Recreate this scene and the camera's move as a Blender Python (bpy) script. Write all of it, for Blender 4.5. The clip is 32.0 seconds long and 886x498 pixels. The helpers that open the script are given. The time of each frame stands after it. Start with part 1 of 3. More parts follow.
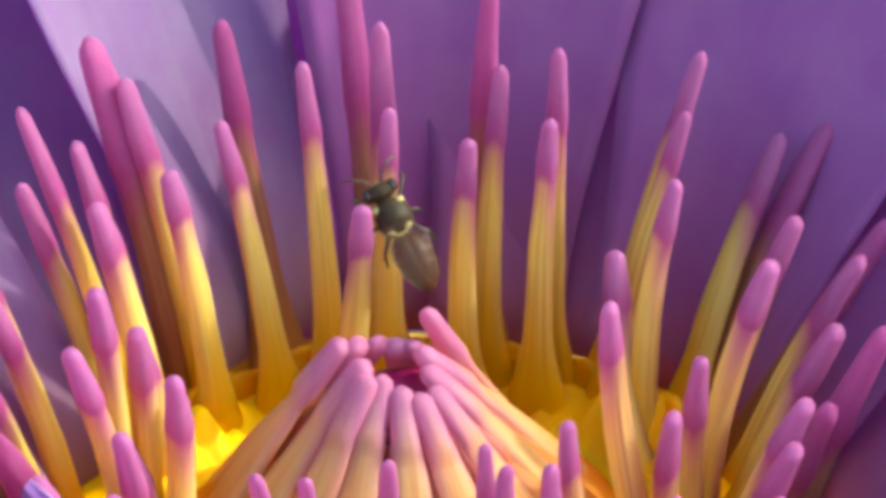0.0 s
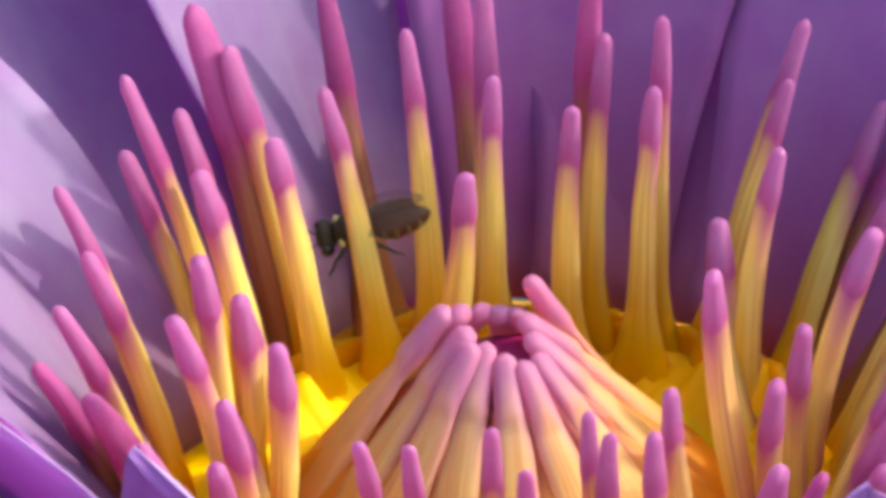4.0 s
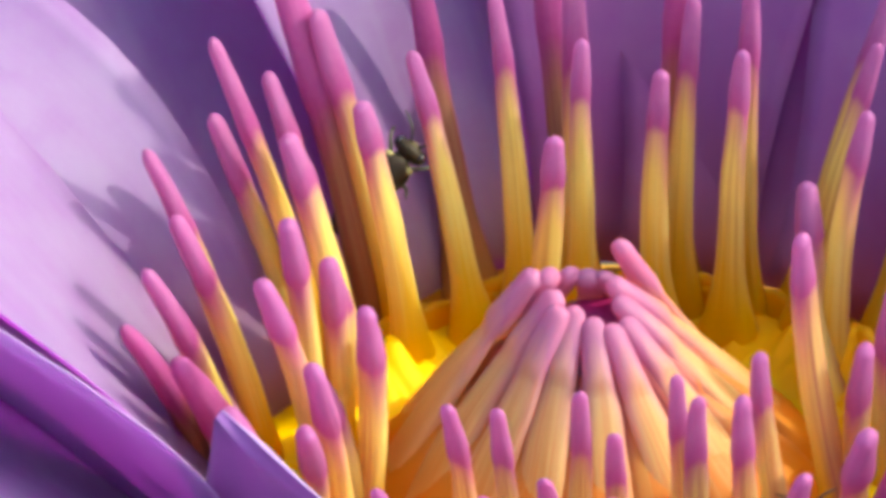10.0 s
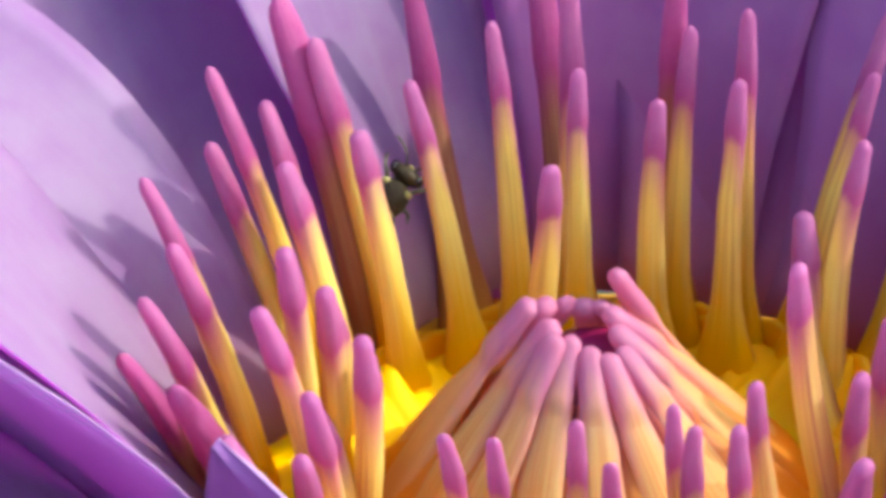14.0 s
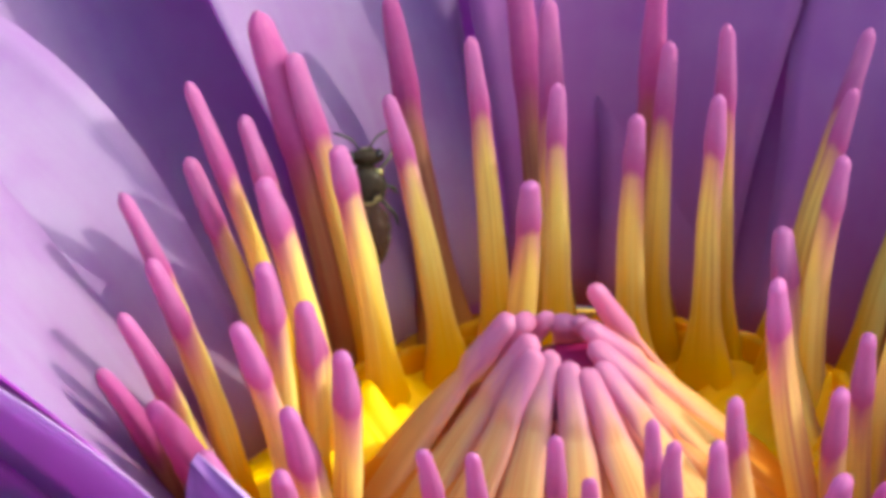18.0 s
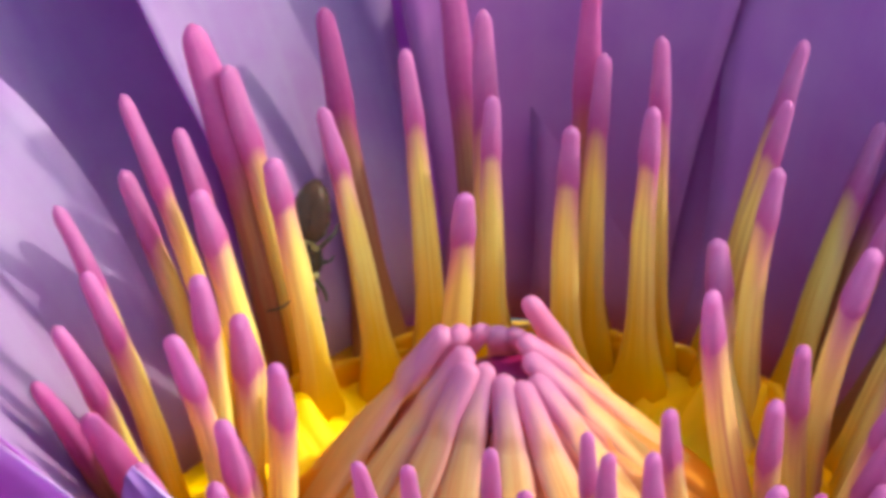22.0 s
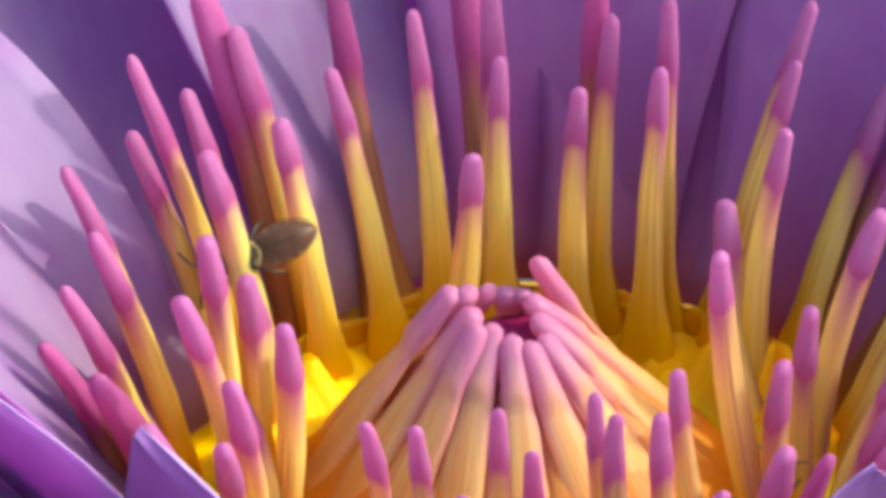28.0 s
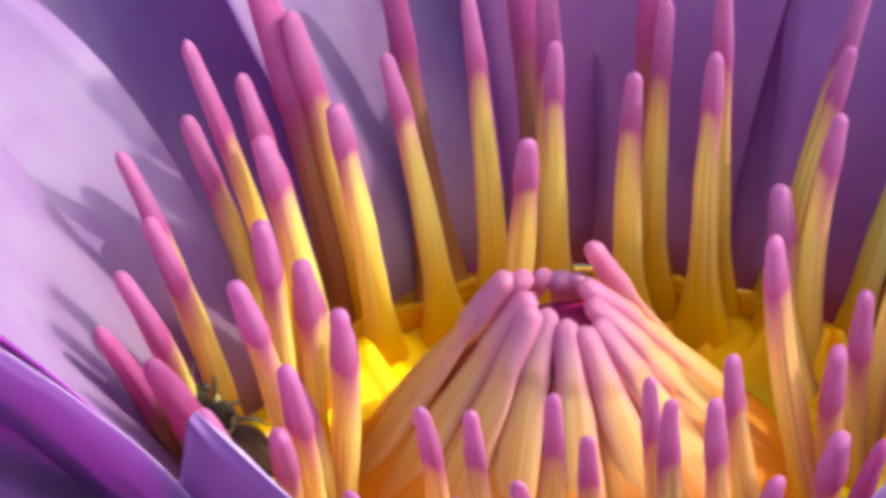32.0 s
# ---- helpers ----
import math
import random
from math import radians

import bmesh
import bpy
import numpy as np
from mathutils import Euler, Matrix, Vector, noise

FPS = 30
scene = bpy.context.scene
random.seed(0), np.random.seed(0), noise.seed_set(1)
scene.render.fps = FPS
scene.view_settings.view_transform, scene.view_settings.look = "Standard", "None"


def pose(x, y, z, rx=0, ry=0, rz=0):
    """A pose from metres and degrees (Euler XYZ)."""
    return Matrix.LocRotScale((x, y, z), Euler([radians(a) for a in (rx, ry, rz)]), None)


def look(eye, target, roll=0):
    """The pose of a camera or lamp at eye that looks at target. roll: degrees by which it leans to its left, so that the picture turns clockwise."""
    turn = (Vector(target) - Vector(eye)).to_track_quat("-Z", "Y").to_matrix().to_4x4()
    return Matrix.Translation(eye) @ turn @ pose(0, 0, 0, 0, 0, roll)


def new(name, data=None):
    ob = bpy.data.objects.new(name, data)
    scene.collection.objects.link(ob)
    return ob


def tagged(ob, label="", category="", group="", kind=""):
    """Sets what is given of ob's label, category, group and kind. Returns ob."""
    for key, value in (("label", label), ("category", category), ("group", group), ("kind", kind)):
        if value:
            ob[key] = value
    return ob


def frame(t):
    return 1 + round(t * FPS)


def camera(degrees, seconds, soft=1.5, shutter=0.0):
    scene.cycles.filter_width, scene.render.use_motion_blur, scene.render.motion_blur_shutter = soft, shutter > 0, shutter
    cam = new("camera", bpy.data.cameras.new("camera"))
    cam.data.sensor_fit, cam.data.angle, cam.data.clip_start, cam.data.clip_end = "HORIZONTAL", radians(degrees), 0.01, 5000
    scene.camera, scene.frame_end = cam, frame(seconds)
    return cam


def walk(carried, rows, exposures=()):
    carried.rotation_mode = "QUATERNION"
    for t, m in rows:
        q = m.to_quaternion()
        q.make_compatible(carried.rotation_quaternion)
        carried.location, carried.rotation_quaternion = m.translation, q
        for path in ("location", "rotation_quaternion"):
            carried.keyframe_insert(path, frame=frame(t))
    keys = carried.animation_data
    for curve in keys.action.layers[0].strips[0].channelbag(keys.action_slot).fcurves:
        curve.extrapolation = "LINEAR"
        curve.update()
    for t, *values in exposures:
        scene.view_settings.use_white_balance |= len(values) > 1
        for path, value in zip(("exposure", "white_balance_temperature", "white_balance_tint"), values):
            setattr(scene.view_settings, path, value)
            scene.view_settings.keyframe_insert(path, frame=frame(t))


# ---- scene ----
MM = 0.001
ELEV = radians(32)
RIGHT = Vector((1, 0, 0))
UP = Vector((0, math.sin(ELEV), math.cos(ELEV)))
AHEAD = Vector((0, math.cos(ELEV), -math.sin(ELEV)))

# ---- camera: hand-held, one metre off, swinging slightly over the flower ----
cam = camera(2.2457, 32.0, soft=4.6)
EYE = -1.0 * AHEAD
# seconds, aim to the right and up from the flower's middle in mm, roll in degrees
AIMS = (
    (0, 1.477, 12.721, 0.26),
    (0.5, 1.038, 12.793, 0.22),
    (1, -0.446, 11.849, 0.21),
    (1.5, -0.464, 11.991, 0.17),
    (2, -1.296, 11.648, 0.16),
    (2.5, -1.349, 11.494, 0.14),
    (3, -1.841, 11.503, 0.14),
    (3.5, -2.601, 11.364, 0.14),
    (5.5, -4.230, 10.829, 0.10),
    (6, -4.781, 10.395, 0.09),
    (6.5, -4.277, 10.790, 0.09),
    (7, -4.348, 10.608, 0.10),
    (7.5, -4.695, 10.414, 0.10),
    (8, -4.535, 10.885, 0.08),
    (8.5, -6.160, 9.972, 0.07),
    (9, -6.649, 9.823, 0.06),
    (9.5, -7.520, 9.107, 0.06),
    (10, -7.011, 9.625, 0.06),
    (10.5, -7.005, 9.844, 0.08),
    (11, -7.433, 9.629, 0.10),
    (11.5, -7.096, 9.803, 0.12),
    (12, -7.264, 10.157, 0.13),
    (12.5, -6.731, 10.763, 0.14),
    (13, -6.123, 11.077, 0.16),
    (13.5, -6.679, 10.897, 0.16),
    (15.5, -6.746, 11.251, 0.12),
    (16, -6.020, 11.557, 0.14),
    (16.5, -6.115, 12.014, 0.15),
    (17, -5.424, 12.257, 0.16),
    (17.5, -5.534, 12.227, 0.19),
    (18, -5.950, 11.588, 0.19),
    (18.5, -6.188, 11.385, 0.20),
    (19, -4.692, 11.492, 0.20),
    (19.5, -4.548, 11.801, 0.21),
    (20, -4.488, 11.493, 0.20),
    (20.5, -4.743, 11.740, 0.21),
    (21, -4.910, 11.860, 0.21),
    (21.5, -4.535, 11.679, 0.22),
    (22, -3.060, 12.160, 0.23),
    (22.5, -2.679, 11.764, 0.24),
    (23, -2.772, 11.084, 0.26),
    (23.5, -2.823, 11.003, 0.28),
    (24, -2.225, 11.159, 0.28),
    (24.5, -2.190, 10.584, 0.30),
    (26.5, -2.765, 10.581, 0.25),
    (27, -3.075, 10.437, 0.23),
    (27.5, -2.792, 10.827, 0.22),
    (28, -3.390, 10.411, 0.20),
    (28.5, -3.522, 10.305, 0.18),
    (29, -3.744, 10.603, 0.18),
    (29.5, -3.207, 10.413, 0.19),
    (30, -3.844, 10.066, 0.18),
    (30.5, -4.288, 10.358, 0.18),
    (31, -4.368, 10.230, 0.17),
    (31.5, -5.243, 9.716, 0.16),
    (32, -5.822, 9.725, 0.14),
)


def aim(u, v, roll):
    return look(EYE, EYE + AHEAD + (RIGHT * u + UP * v) * MM, roll)


walk(cam, [(t, aim(u, v, r)) for t, u, v, r in AIMS], exposures=[(0, 2.18, 6600, -12), (32, 2.18, 6600, -12)])

# ---- light: a low sun from behind the flower's right, clear sky ----
SUN = Vector((0.806, 0.148, 0.572)).normalized()
sun = new("sun", bpy.data.lights.new("sun", "SUN"))
sun.data.energy, sun.data.angle, sun.data.color = 1.05, radians(0.55), (1.0, 0.96, 0.90)
sun.matrix_world = look(SUN * 3, (0, 0, 0))
world = bpy.data.worlds.new("world")
scene.world = world
world.use_nodes = True
wn = world.node_tree.nodes
sky = wn.new("ShaderNodeTexSky")
sky.sky_type, sky.sun_disc = "NISHITA", False
sky.air_density, sky.dust_density, sky.ozone_density = 1.0, 2.8, 0.8
sky.sun_elevation, sky.sun_rotation = math.asin(SUN.z), math.atan2(SUN.x, SUN.y)
world.node_tree.links.new(sky.outputs[0], wn["Background"].inputs[0])
wn["Background"].inputs[1].default_value = 0.15


# ---- materials ----
class Mat:
    """A small builder of node materials."""

    def __init__(self, name):
        self.m = bpy.data.materials.new(name)
        self.m.use_nodes = True
        self.n, self.l = self.m.node_tree.nodes, self.m.node_tree.links
        self.bsdf = self.n["Principled BSDF"]
        self.out = self.n["Material Output"]

    def node(self, kind, **values):
        nd = self.n.new(kind)
        for key, v in values.items():
            nd.inputs[key.replace("_", " ")].default_value = v
        return nd

    def attr(self, name):
        nd = self.n.new("ShaderNodeAttribute")
        nd.attribute_name = name
        return nd.outputs["Fac"]

    def ramp(self, fac, stops):
        nd = self.n.new("ShaderNodeValToRGB")
        el = nd.color_ramp.elements
        while len(el) < len(stops):
            el.new(0.5)
        for e, (p, col) in zip(el, stops):
            e.position, e.color = p, (*col, 1)
        self.l.new(fac, nd.inputs[0])
        return nd.outputs[0]

    def mix(self, fac, a, b, blend="MIX"):
        nd = self.n.new("ShaderNodeMix")
        nd.data_type, nd.blend_type = "RGBA", blend
        for sock, v in ((nd.inputs[0], fac), (nd.inputs[6], a), (nd.inputs[7], b)):
            if isinstance(v, bpy.types.NodeSocket):
                self.l.new(v, sock)
            elif isinstance(v, (int, float)):
                sock.default_value = v
            else:
                sock.default_value = (*v, 1)
        return nd.outputs[2]

    def math(self, op, a, b=0.0, clamp=False):
        nd = self.n.new("ShaderNodeMath")
        nd.operation, nd.use_clamp = op, clamp
        for sock, v in zip(nd.inputs, (a, b)):
            if isinstance(v, bpy.types.NodeSocket):
                self.l.new(v, sock)
            else:
                sock.default_value = v
        return nd.outputs[0]

    def vec(self, *xyz):
        nd = self.n.new("ShaderNodeCombineXYZ")
        for sock, v in zip(nd.inputs, xyz):
            if isinstance(v, bpy.types.NodeSocket):
                self.l.new(v, sock)
            else:
                sock.default_value = v
        return nd.outputs[0]

    def noise(self, vector, scale, detail=3.0, rough=0.55):
        nd = self.node("ShaderNodeTexNoise", Scale=scale, Detail=detail, Roughness=rough)
        self.l.new(vector, nd.inputs["Vector"])
        return nd.outputs["Fac"]

    def place(self):
        return self.n.new("ShaderNodeTexCoord").outputs["Object"]

    def chance(self):
        return self.n.new("ShaderNodeObjectInfo").outputs["Random"]

    def bump(self, height, strength, distance):
        nd = self.node("ShaderNodeBump", Strength=strength, Distance=distance)
        self.l.new(height, nd.inputs["Height"])
        return nd.outputs[0]

    def finish(self, colour, rough=0.5, normal=None, thin=0.0, thin_colour=None, spec=0.4, sheen=0.0):
        """thin: the share of light that goes through, as in a petal."""
        b = self.bsdf
        if isinstance(colour, bpy.types.NodeSocket):
            self.l.new(colour, b.inputs["Base Color"])
        else:
            b.inputs["Base Color"].default_value = (*colour, 1)
        b.inputs["Roughness"].default_value = rough
        b.inputs["Specular IOR Level"].default_value = spec
        b.inputs["Sheen Weight"].default_value = sheen
        if normal:
            self.l.new(normal, b.inputs["Normal"])
        if thin:
            tr, mx = self.n.new("ShaderNodeBsdfTranslucent"), self.n.new("ShaderNodeMixShader")
            self.l.new(thin_colour or colour, tr.inputs[0])
            mx.inputs[0].default_value = thin
            self.l.new(b.outputs[0], mx.inputs[1])
            self.l.new(tr.outputs[0], mx.inputs[2])
            self.l.new(mx.outputs[0], self.out.inputs[0])
        return self.m


def petal_material(name="petal", thin=0.62, outside=(0.27, 0.13, 0.40), share=0.6, tone=(0.80, 0.84, 0.79)):
    k = Mat(name)
    along, across, side = k.attr("along"), k.attr("across"), k.attr("side")
    base = k.ramp(along, [(0.0, (0.80, 0.44, 0.01)), (0.045, (0.74, 0.33, 0.06)), (0.09, (0.56, 0.22, 0.26)), (0.16, (0.46, 0.17, 0.42)), (0.30, (0.44, 0.23, 0.52)), (0.75, (0.41, 0.23, 0.55)), (1.0, (0.36, 0.16, 0.50))])
    streak = k.noise(k.vec(k.math("MULTIPLY", across, 14.0), k.math("MULTIPLY", along, 1.6), k.math("MULTIPLY", k.chance(), 50.0)), 1.0, 3.0)
    vein = k.noise(k.vec(k.math("MULTIPLY", across, 42.0), k.math("MULTIPLY", along, 3.0), k.chance()), 1.0, 2.0)
    blotch = k.noise(k.place(), 420.0, 5.0, 0.68)
    col = k.mix(k.math("MULTIPLY", k.ramp(streak, [(0.30, (0, 0, 0)), (0.72, (1, 1, 1))]), 0.55), base, (0.56, 0.38, 0.60))
    col = k.mix(k.math("MULTIPLY", vein, 0.40), col, (0.34, 0.12, 0.52))
    cloud = k.ramp(k.noise(k.place(), 260.0, 4.0, 0.6), [(0.40, (0, 0, 0)), (0.66, (1, 1, 1))])
    col = k.mix(k.math("MULTIPLY", blotch, 0.36), col, (0.56, 0.43, 0.64))
    col = k.mix(k.math("MULTIPLY", cloud, 0.38), col, (0.62, 0.50, 0.70))
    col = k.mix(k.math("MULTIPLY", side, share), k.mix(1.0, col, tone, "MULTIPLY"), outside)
    h = k.math("ADD", vein, k.math("MULTIPLY", blotch, 0.5))
    return k.finish(col, 0.55, k.bump(h, 0.5, 0.00005), thin=thin, thin_colour=k.mix(0.85, col, (0.62, 0.09, 0.66)), spec=0.2, sheen=0.05)


def stamen_material(name, foot, deep, pale, back, neck, root, tip, soft=0.06, share=1.0, streak=1.0, flush=0.5):
    """From the foot up: foot, deep, pale; back: the outside; neck, root and tip: the anther's colours."""
    k = Mat(name)
    along, around, outer = k.math("MULTIPLY", k.attr("along"), 0.5), k.attr("around"), k.attr("outer")
    seed = k.math("MULTIPLY", k.attr("seed"), 40.0)
    edge = k.math("POWER", k.math("ABSOLUTE", k.math("SUBTRACT", k.math("MULTIPLY", around, 2.0), 1.0)), 2.0)
    lines = k.noise(k.vec(k.math("MULTIPLY", around, 22.0), k.math("MULTIPLY", along, 2.4), seed), 1.0, 2.0)
    broad = k.noise(k.vec(k.math("MULTIPLY", around, 7.0), k.math("MULTIPLY", along, 1.6), k.math("ADD", seed, 9.0)), 1.0, 2.0)
    grain, fine, patch = k.noise(k.place(), 1400.0, 4.0), k.noise(k.place(), 2600.0, 4.0), k.noise(k.place(), 600.0, 2.0)
    run = k.math("ADD", along, k.math("MULTIPLY", k.math("SUBTRACT", lines, 0.5), soft))
    run = k.math("ADD", run, k.math("MULTIPLY", edge, soft * 0.9))
    # foot colours reach high up, painting in shade over the stamen's lower part
    base = k.ramp(run, [(0.0, foot), (0.21, deep), (0.37, pale), (0.47 - soft * 0.4, pale), (0.50, neck), (0.50 + soft * 0.8, root), (0.60 + soft, tuple((p + q) / 2 for p, q in zip(root, tip))), (0.80, tip), (1.0, tuple(min(1, c * 1.12) for c in tip))])
    above = k.ramp(run, [(0.46, (0, 0, 0)), (0.50 + soft, (1, 1, 1))])
    below = k.math("SUBTRACT", 1.0, above)
    col = k.mix(k.math("MULTIPLY", k.math("MULTIPLY", outer, share), below), base, back)
    blush = k.math("MULTIPLY", k.math("MULTIPLY", edge, k.ramp(along, [(0.12, (0, 0, 0)), (0.46, (1, 1, 1))])), flush)
    col = k.mix(k.math("MULTIPLY", blush, below), col, (0.66, 0.27, 0.24))
    stripe = k.ramp(lines, [(0.36, (0, 0, 0)), (0.62, (1, 1, 1))])
    dark = k.ramp(broad, [(0.50, (0, 0, 0)), (0.72, (1, 1, 1))])
    # pale lengthwise stripes, brightened to imitate sunlit streaks
    col = k.mix(k.math("MULTIPLY", k.math("MULTIPLY", stripe, 0.46 * streak), k.math("MULTIPLY", below, k.ramp(along, [(0.12, (0, 0, 0)), (0.34, (1, 1, 1))]))), col, (0.98, 0.87, 0.32))
    col = k.mix(k.math("MULTIPLY", k.math("MULTIPLY", dark, 0.38 * streak), k.math("MULTIPLY", below, k.ramp(along, [(0.08, (0, 0, 0)), (0.30, (1, 1, 1))]))), col, k.mix(0.5, back, (0.60, 0.28, 0.02)))
    col = k.mix(k.math("MULTIPLY", k.math("MULTIPLY", grain, 0.14 * streak), below), col, (0.78, 0.48, 0.02))
    col = k.mix(k.math("MULTIPLY", k.math("MULTIPLY", patch, 0.35), above), col, (0.40, 0.07, 0.26))
    col = k.mix(k.math("MULTIPLY", k.math("MULTIPLY", fine, 0.24), above), col, (0.70, 0.36, 0.50))
    col = k.mix(k.math("MULTIPLY", k.math("MULTIPLY", stripe, 0.16), above), col, (0.42, 0.08, 0.30))
    h = k.math("ADD", k.math("MULTIPLY", lines, 1.2), k.math("MULTIPLY", fine, 0.5))
    return k.finish(col, 0.42, k.bump(h, 0.8, 0.00005), thin=0.55, thin_colour=k.mix(1.0, col, (1.0, 0.92, 0.74), "MULTIPLY"), spec=0.28)


def plain_material(name, a, b, scale, rough=0.5, distance=0.00005, strength=0.4, spec=0.5):
    k = Mat(name)
    grain, blotch = k.noise(k.place(), scale, 5.0), k.noise(k.place(), scale * 0.17, 3.0)
    col = k.mix(k.math("MULTIPLY", k.math("ADD", grain, blotch), 0.5), a, b)
    return k.finish(col, rough, k.bump(grain, strength, distance), spec=spec)


def floor_material():
    """Yellow; the shade at the back and right, where stamen feet join, is coloured in as amber."""
    k = Mat("receptacle_yellow")
    grain, blotch = k.noise(k.place(), 700.0, 5.0), k.noise(k.place(), 160.0, 3.0)
    low = k.mix(k.math("MULTIPLY", k.math("ADD", grain, blotch), 0.5), (0.88, 0.54, 0.001), (0.84, 0.40, 0.001))
    amber_shade = k.mix(grain, (0.84, 0.36, 0.001), (0.74, 0.27, 0.001))
    return k.finish(k.mix(k.attr("outer"), low, amber_shade), 0.6, k.bump(grain, 0.5, 0.00015), spec=0.12)


PETAL = petal_material()
# copy of the petal with the shade of right and rear petals coloured in
PETAL_SHADED = petal_material("petal_shaded", 0.50, (0.36, 0.12, 0.38), 0.8, (0.82, 0.44, 0.64))
PETAL_SIDE = petal_material("petal_side", 0.34, (0.42, 0.24, 0.54), 0.85)
PETAL_FRONT = petal_material("petal_front", 0.22, (0.27, 0.10, 0.34), 0.9)
STAMEN_IN = stamen_material("stamen_yellow", (0.92, 0.52, 0.001), (0.95, 0.60, 0.003), (0.97, 0.79, 0.20), (0.44, 0.13, 0.14), (0.78, 0.42, 0.30), (0.46, 0.07, 0.31), (0.50, 0.16, 0.44), 0.11, 1.0, 1.35, 0.75)
STAMEN_MID = stamen_material("stamen_amber", (0.94, 0.43, 0.001), (0.94, 0.54, 0.004), (0.95, 0.72, 0.16), (0.38, 0.11, 0.13), (0.64, 0.28, 0.24), (0.43, 0.04, 0.27), (0.50, 0.15, 0.42), 0.10, 1.0, 1.35, 0.8)
STAMEN_OUT = stamen_material("stamen_maroon", (0.70, 0.28, 0.02), (0.44, 0.13, 0.06), (0.34, 0.08, 0.085), (0.24, 0.05, 0.075), (0.38, 0.05, 0.14), (0.40, 0.015, 0.22), (0.48, 0.08, 0.34), 0.08, 1.0, 0.35, 0.2)
STAMEN_CONE = stamen_material("stamen_peach", (0.95, 0.45, 0.005), (0.94, 0.46, 0.05), (0.90, 0.46, 0.18), (0.82, 0.34, 0.16), (0.80, 0.40, 0.28), (0.76, 0.36, 0.36), (0.62, 0.23, 0.42), 0.24, 0.5, 1.3, 0.35)
STAMEN_UNDER = stamen_material("stamen_orange", (0.93, 0.36, 0.003), (0.88, 0.28, 0.008), (0.82, 0.24, 0.03), (0.80, 0.22, 0.03), (0.80, 0.24, 0.04), (0.78, 0.22, 0.06), (0.72, 0.18, 0.10), 0.2, 0.3, 0.5, 0.2)
FLOOR = floor_material()
# deep crimson stands in for the shade inside the stamens' opening
STIGMA = plain_material("stigma_crimson_shade", (0.30, 0.008, 0.09), (0.20, 0.006, 0.07), 1500, 0.4)
STEM = plain_material("stem_green", (0.16, 0.10, 0.07), (0.09, 0.13, 0.04), 300, 0.5)


def water_material():
    k = Mat("water")
    rip = k.noise(k.place(), 9.0, 4.0)
    tone = k.mix(k.noise(k.place(), 0.8, 4.0), (0.012, 0.018, 0.010), (0.03, 0.035, 0.018))
    return k.finish(tone, 0.08, k.bump(rip, 0.15, 0.02), spec=0.5)


# ---- mesh helpers ----
def link(name, bm, material, parent=None, label="", smooth=True):
    me = bpy.data.meshes.new(name)
    bmesh.ops.recalc_face_normals(bm, faces=bm.faces)
    for f in bm.faces:
        f.smooth = smooth
    bm.to_mesh(me)
    bm.free()
    me.materials.append(material)
    ob = new(name, me)
    if parent:
        ob.parent = parent
    if label:
        tagged(ob, label)
    return ob


def part(name, bm, material, parent, label=""):
    return link(name, bm, material, parent, label)


def tube(rings, caps=(True, True), values=None, seed=0.0):
    """A skin over rings of points; values: for each ring (along, [around...], [outer...])."""
    bm = bmesh.new()
    lay = [bm.verts.layers.float.new(n) for n in ("along", "around", "outer", "seed")]
    rows = []
    for i, ring in enumerate(rings):
        row = []
        for j, p in enumerate(ring):
            v = bm.verts.new(p)
            if values:
                v[lay[0]], v[lay[1]], v[lay[2]] = values[i][0], values[i][1][j], values[i][2][j]
                v[lay[3]] = seed
            row.append(v)
        rows.append(row)
    n = len(rows[0])
    for a, b in zip(rows, rows[1:]):
        for j in range(n):
            bm.faces.new((a[j], a[(j + 1) % n], b[(j + 1) % n], b[j]))
    if caps[0]:
        bm.faces.new(rows[0])
    if caps[1]:
        bm.faces.new(list(reversed(rows[-1])))
    return bm


def smooth01(x):
    x = min(1.0, max(0.0, x))
    return x * x * (3 - 2 * x)


# ---- the pond and the flower's body ----
water = tagged(link("water", (lambda b: (bmesh.ops.create_grid(b, x_segments=8, y_segments=8, size=600.0), b)[1])(bmesh.new()), water_material()),
               "dark still pond water under the flower", "water", kind="structure")
water.location = (0, 0, -0.16)

lily = tagged(new("water_lily"), "violet water lily in full bloom with yellow and pink stamens", "flower")


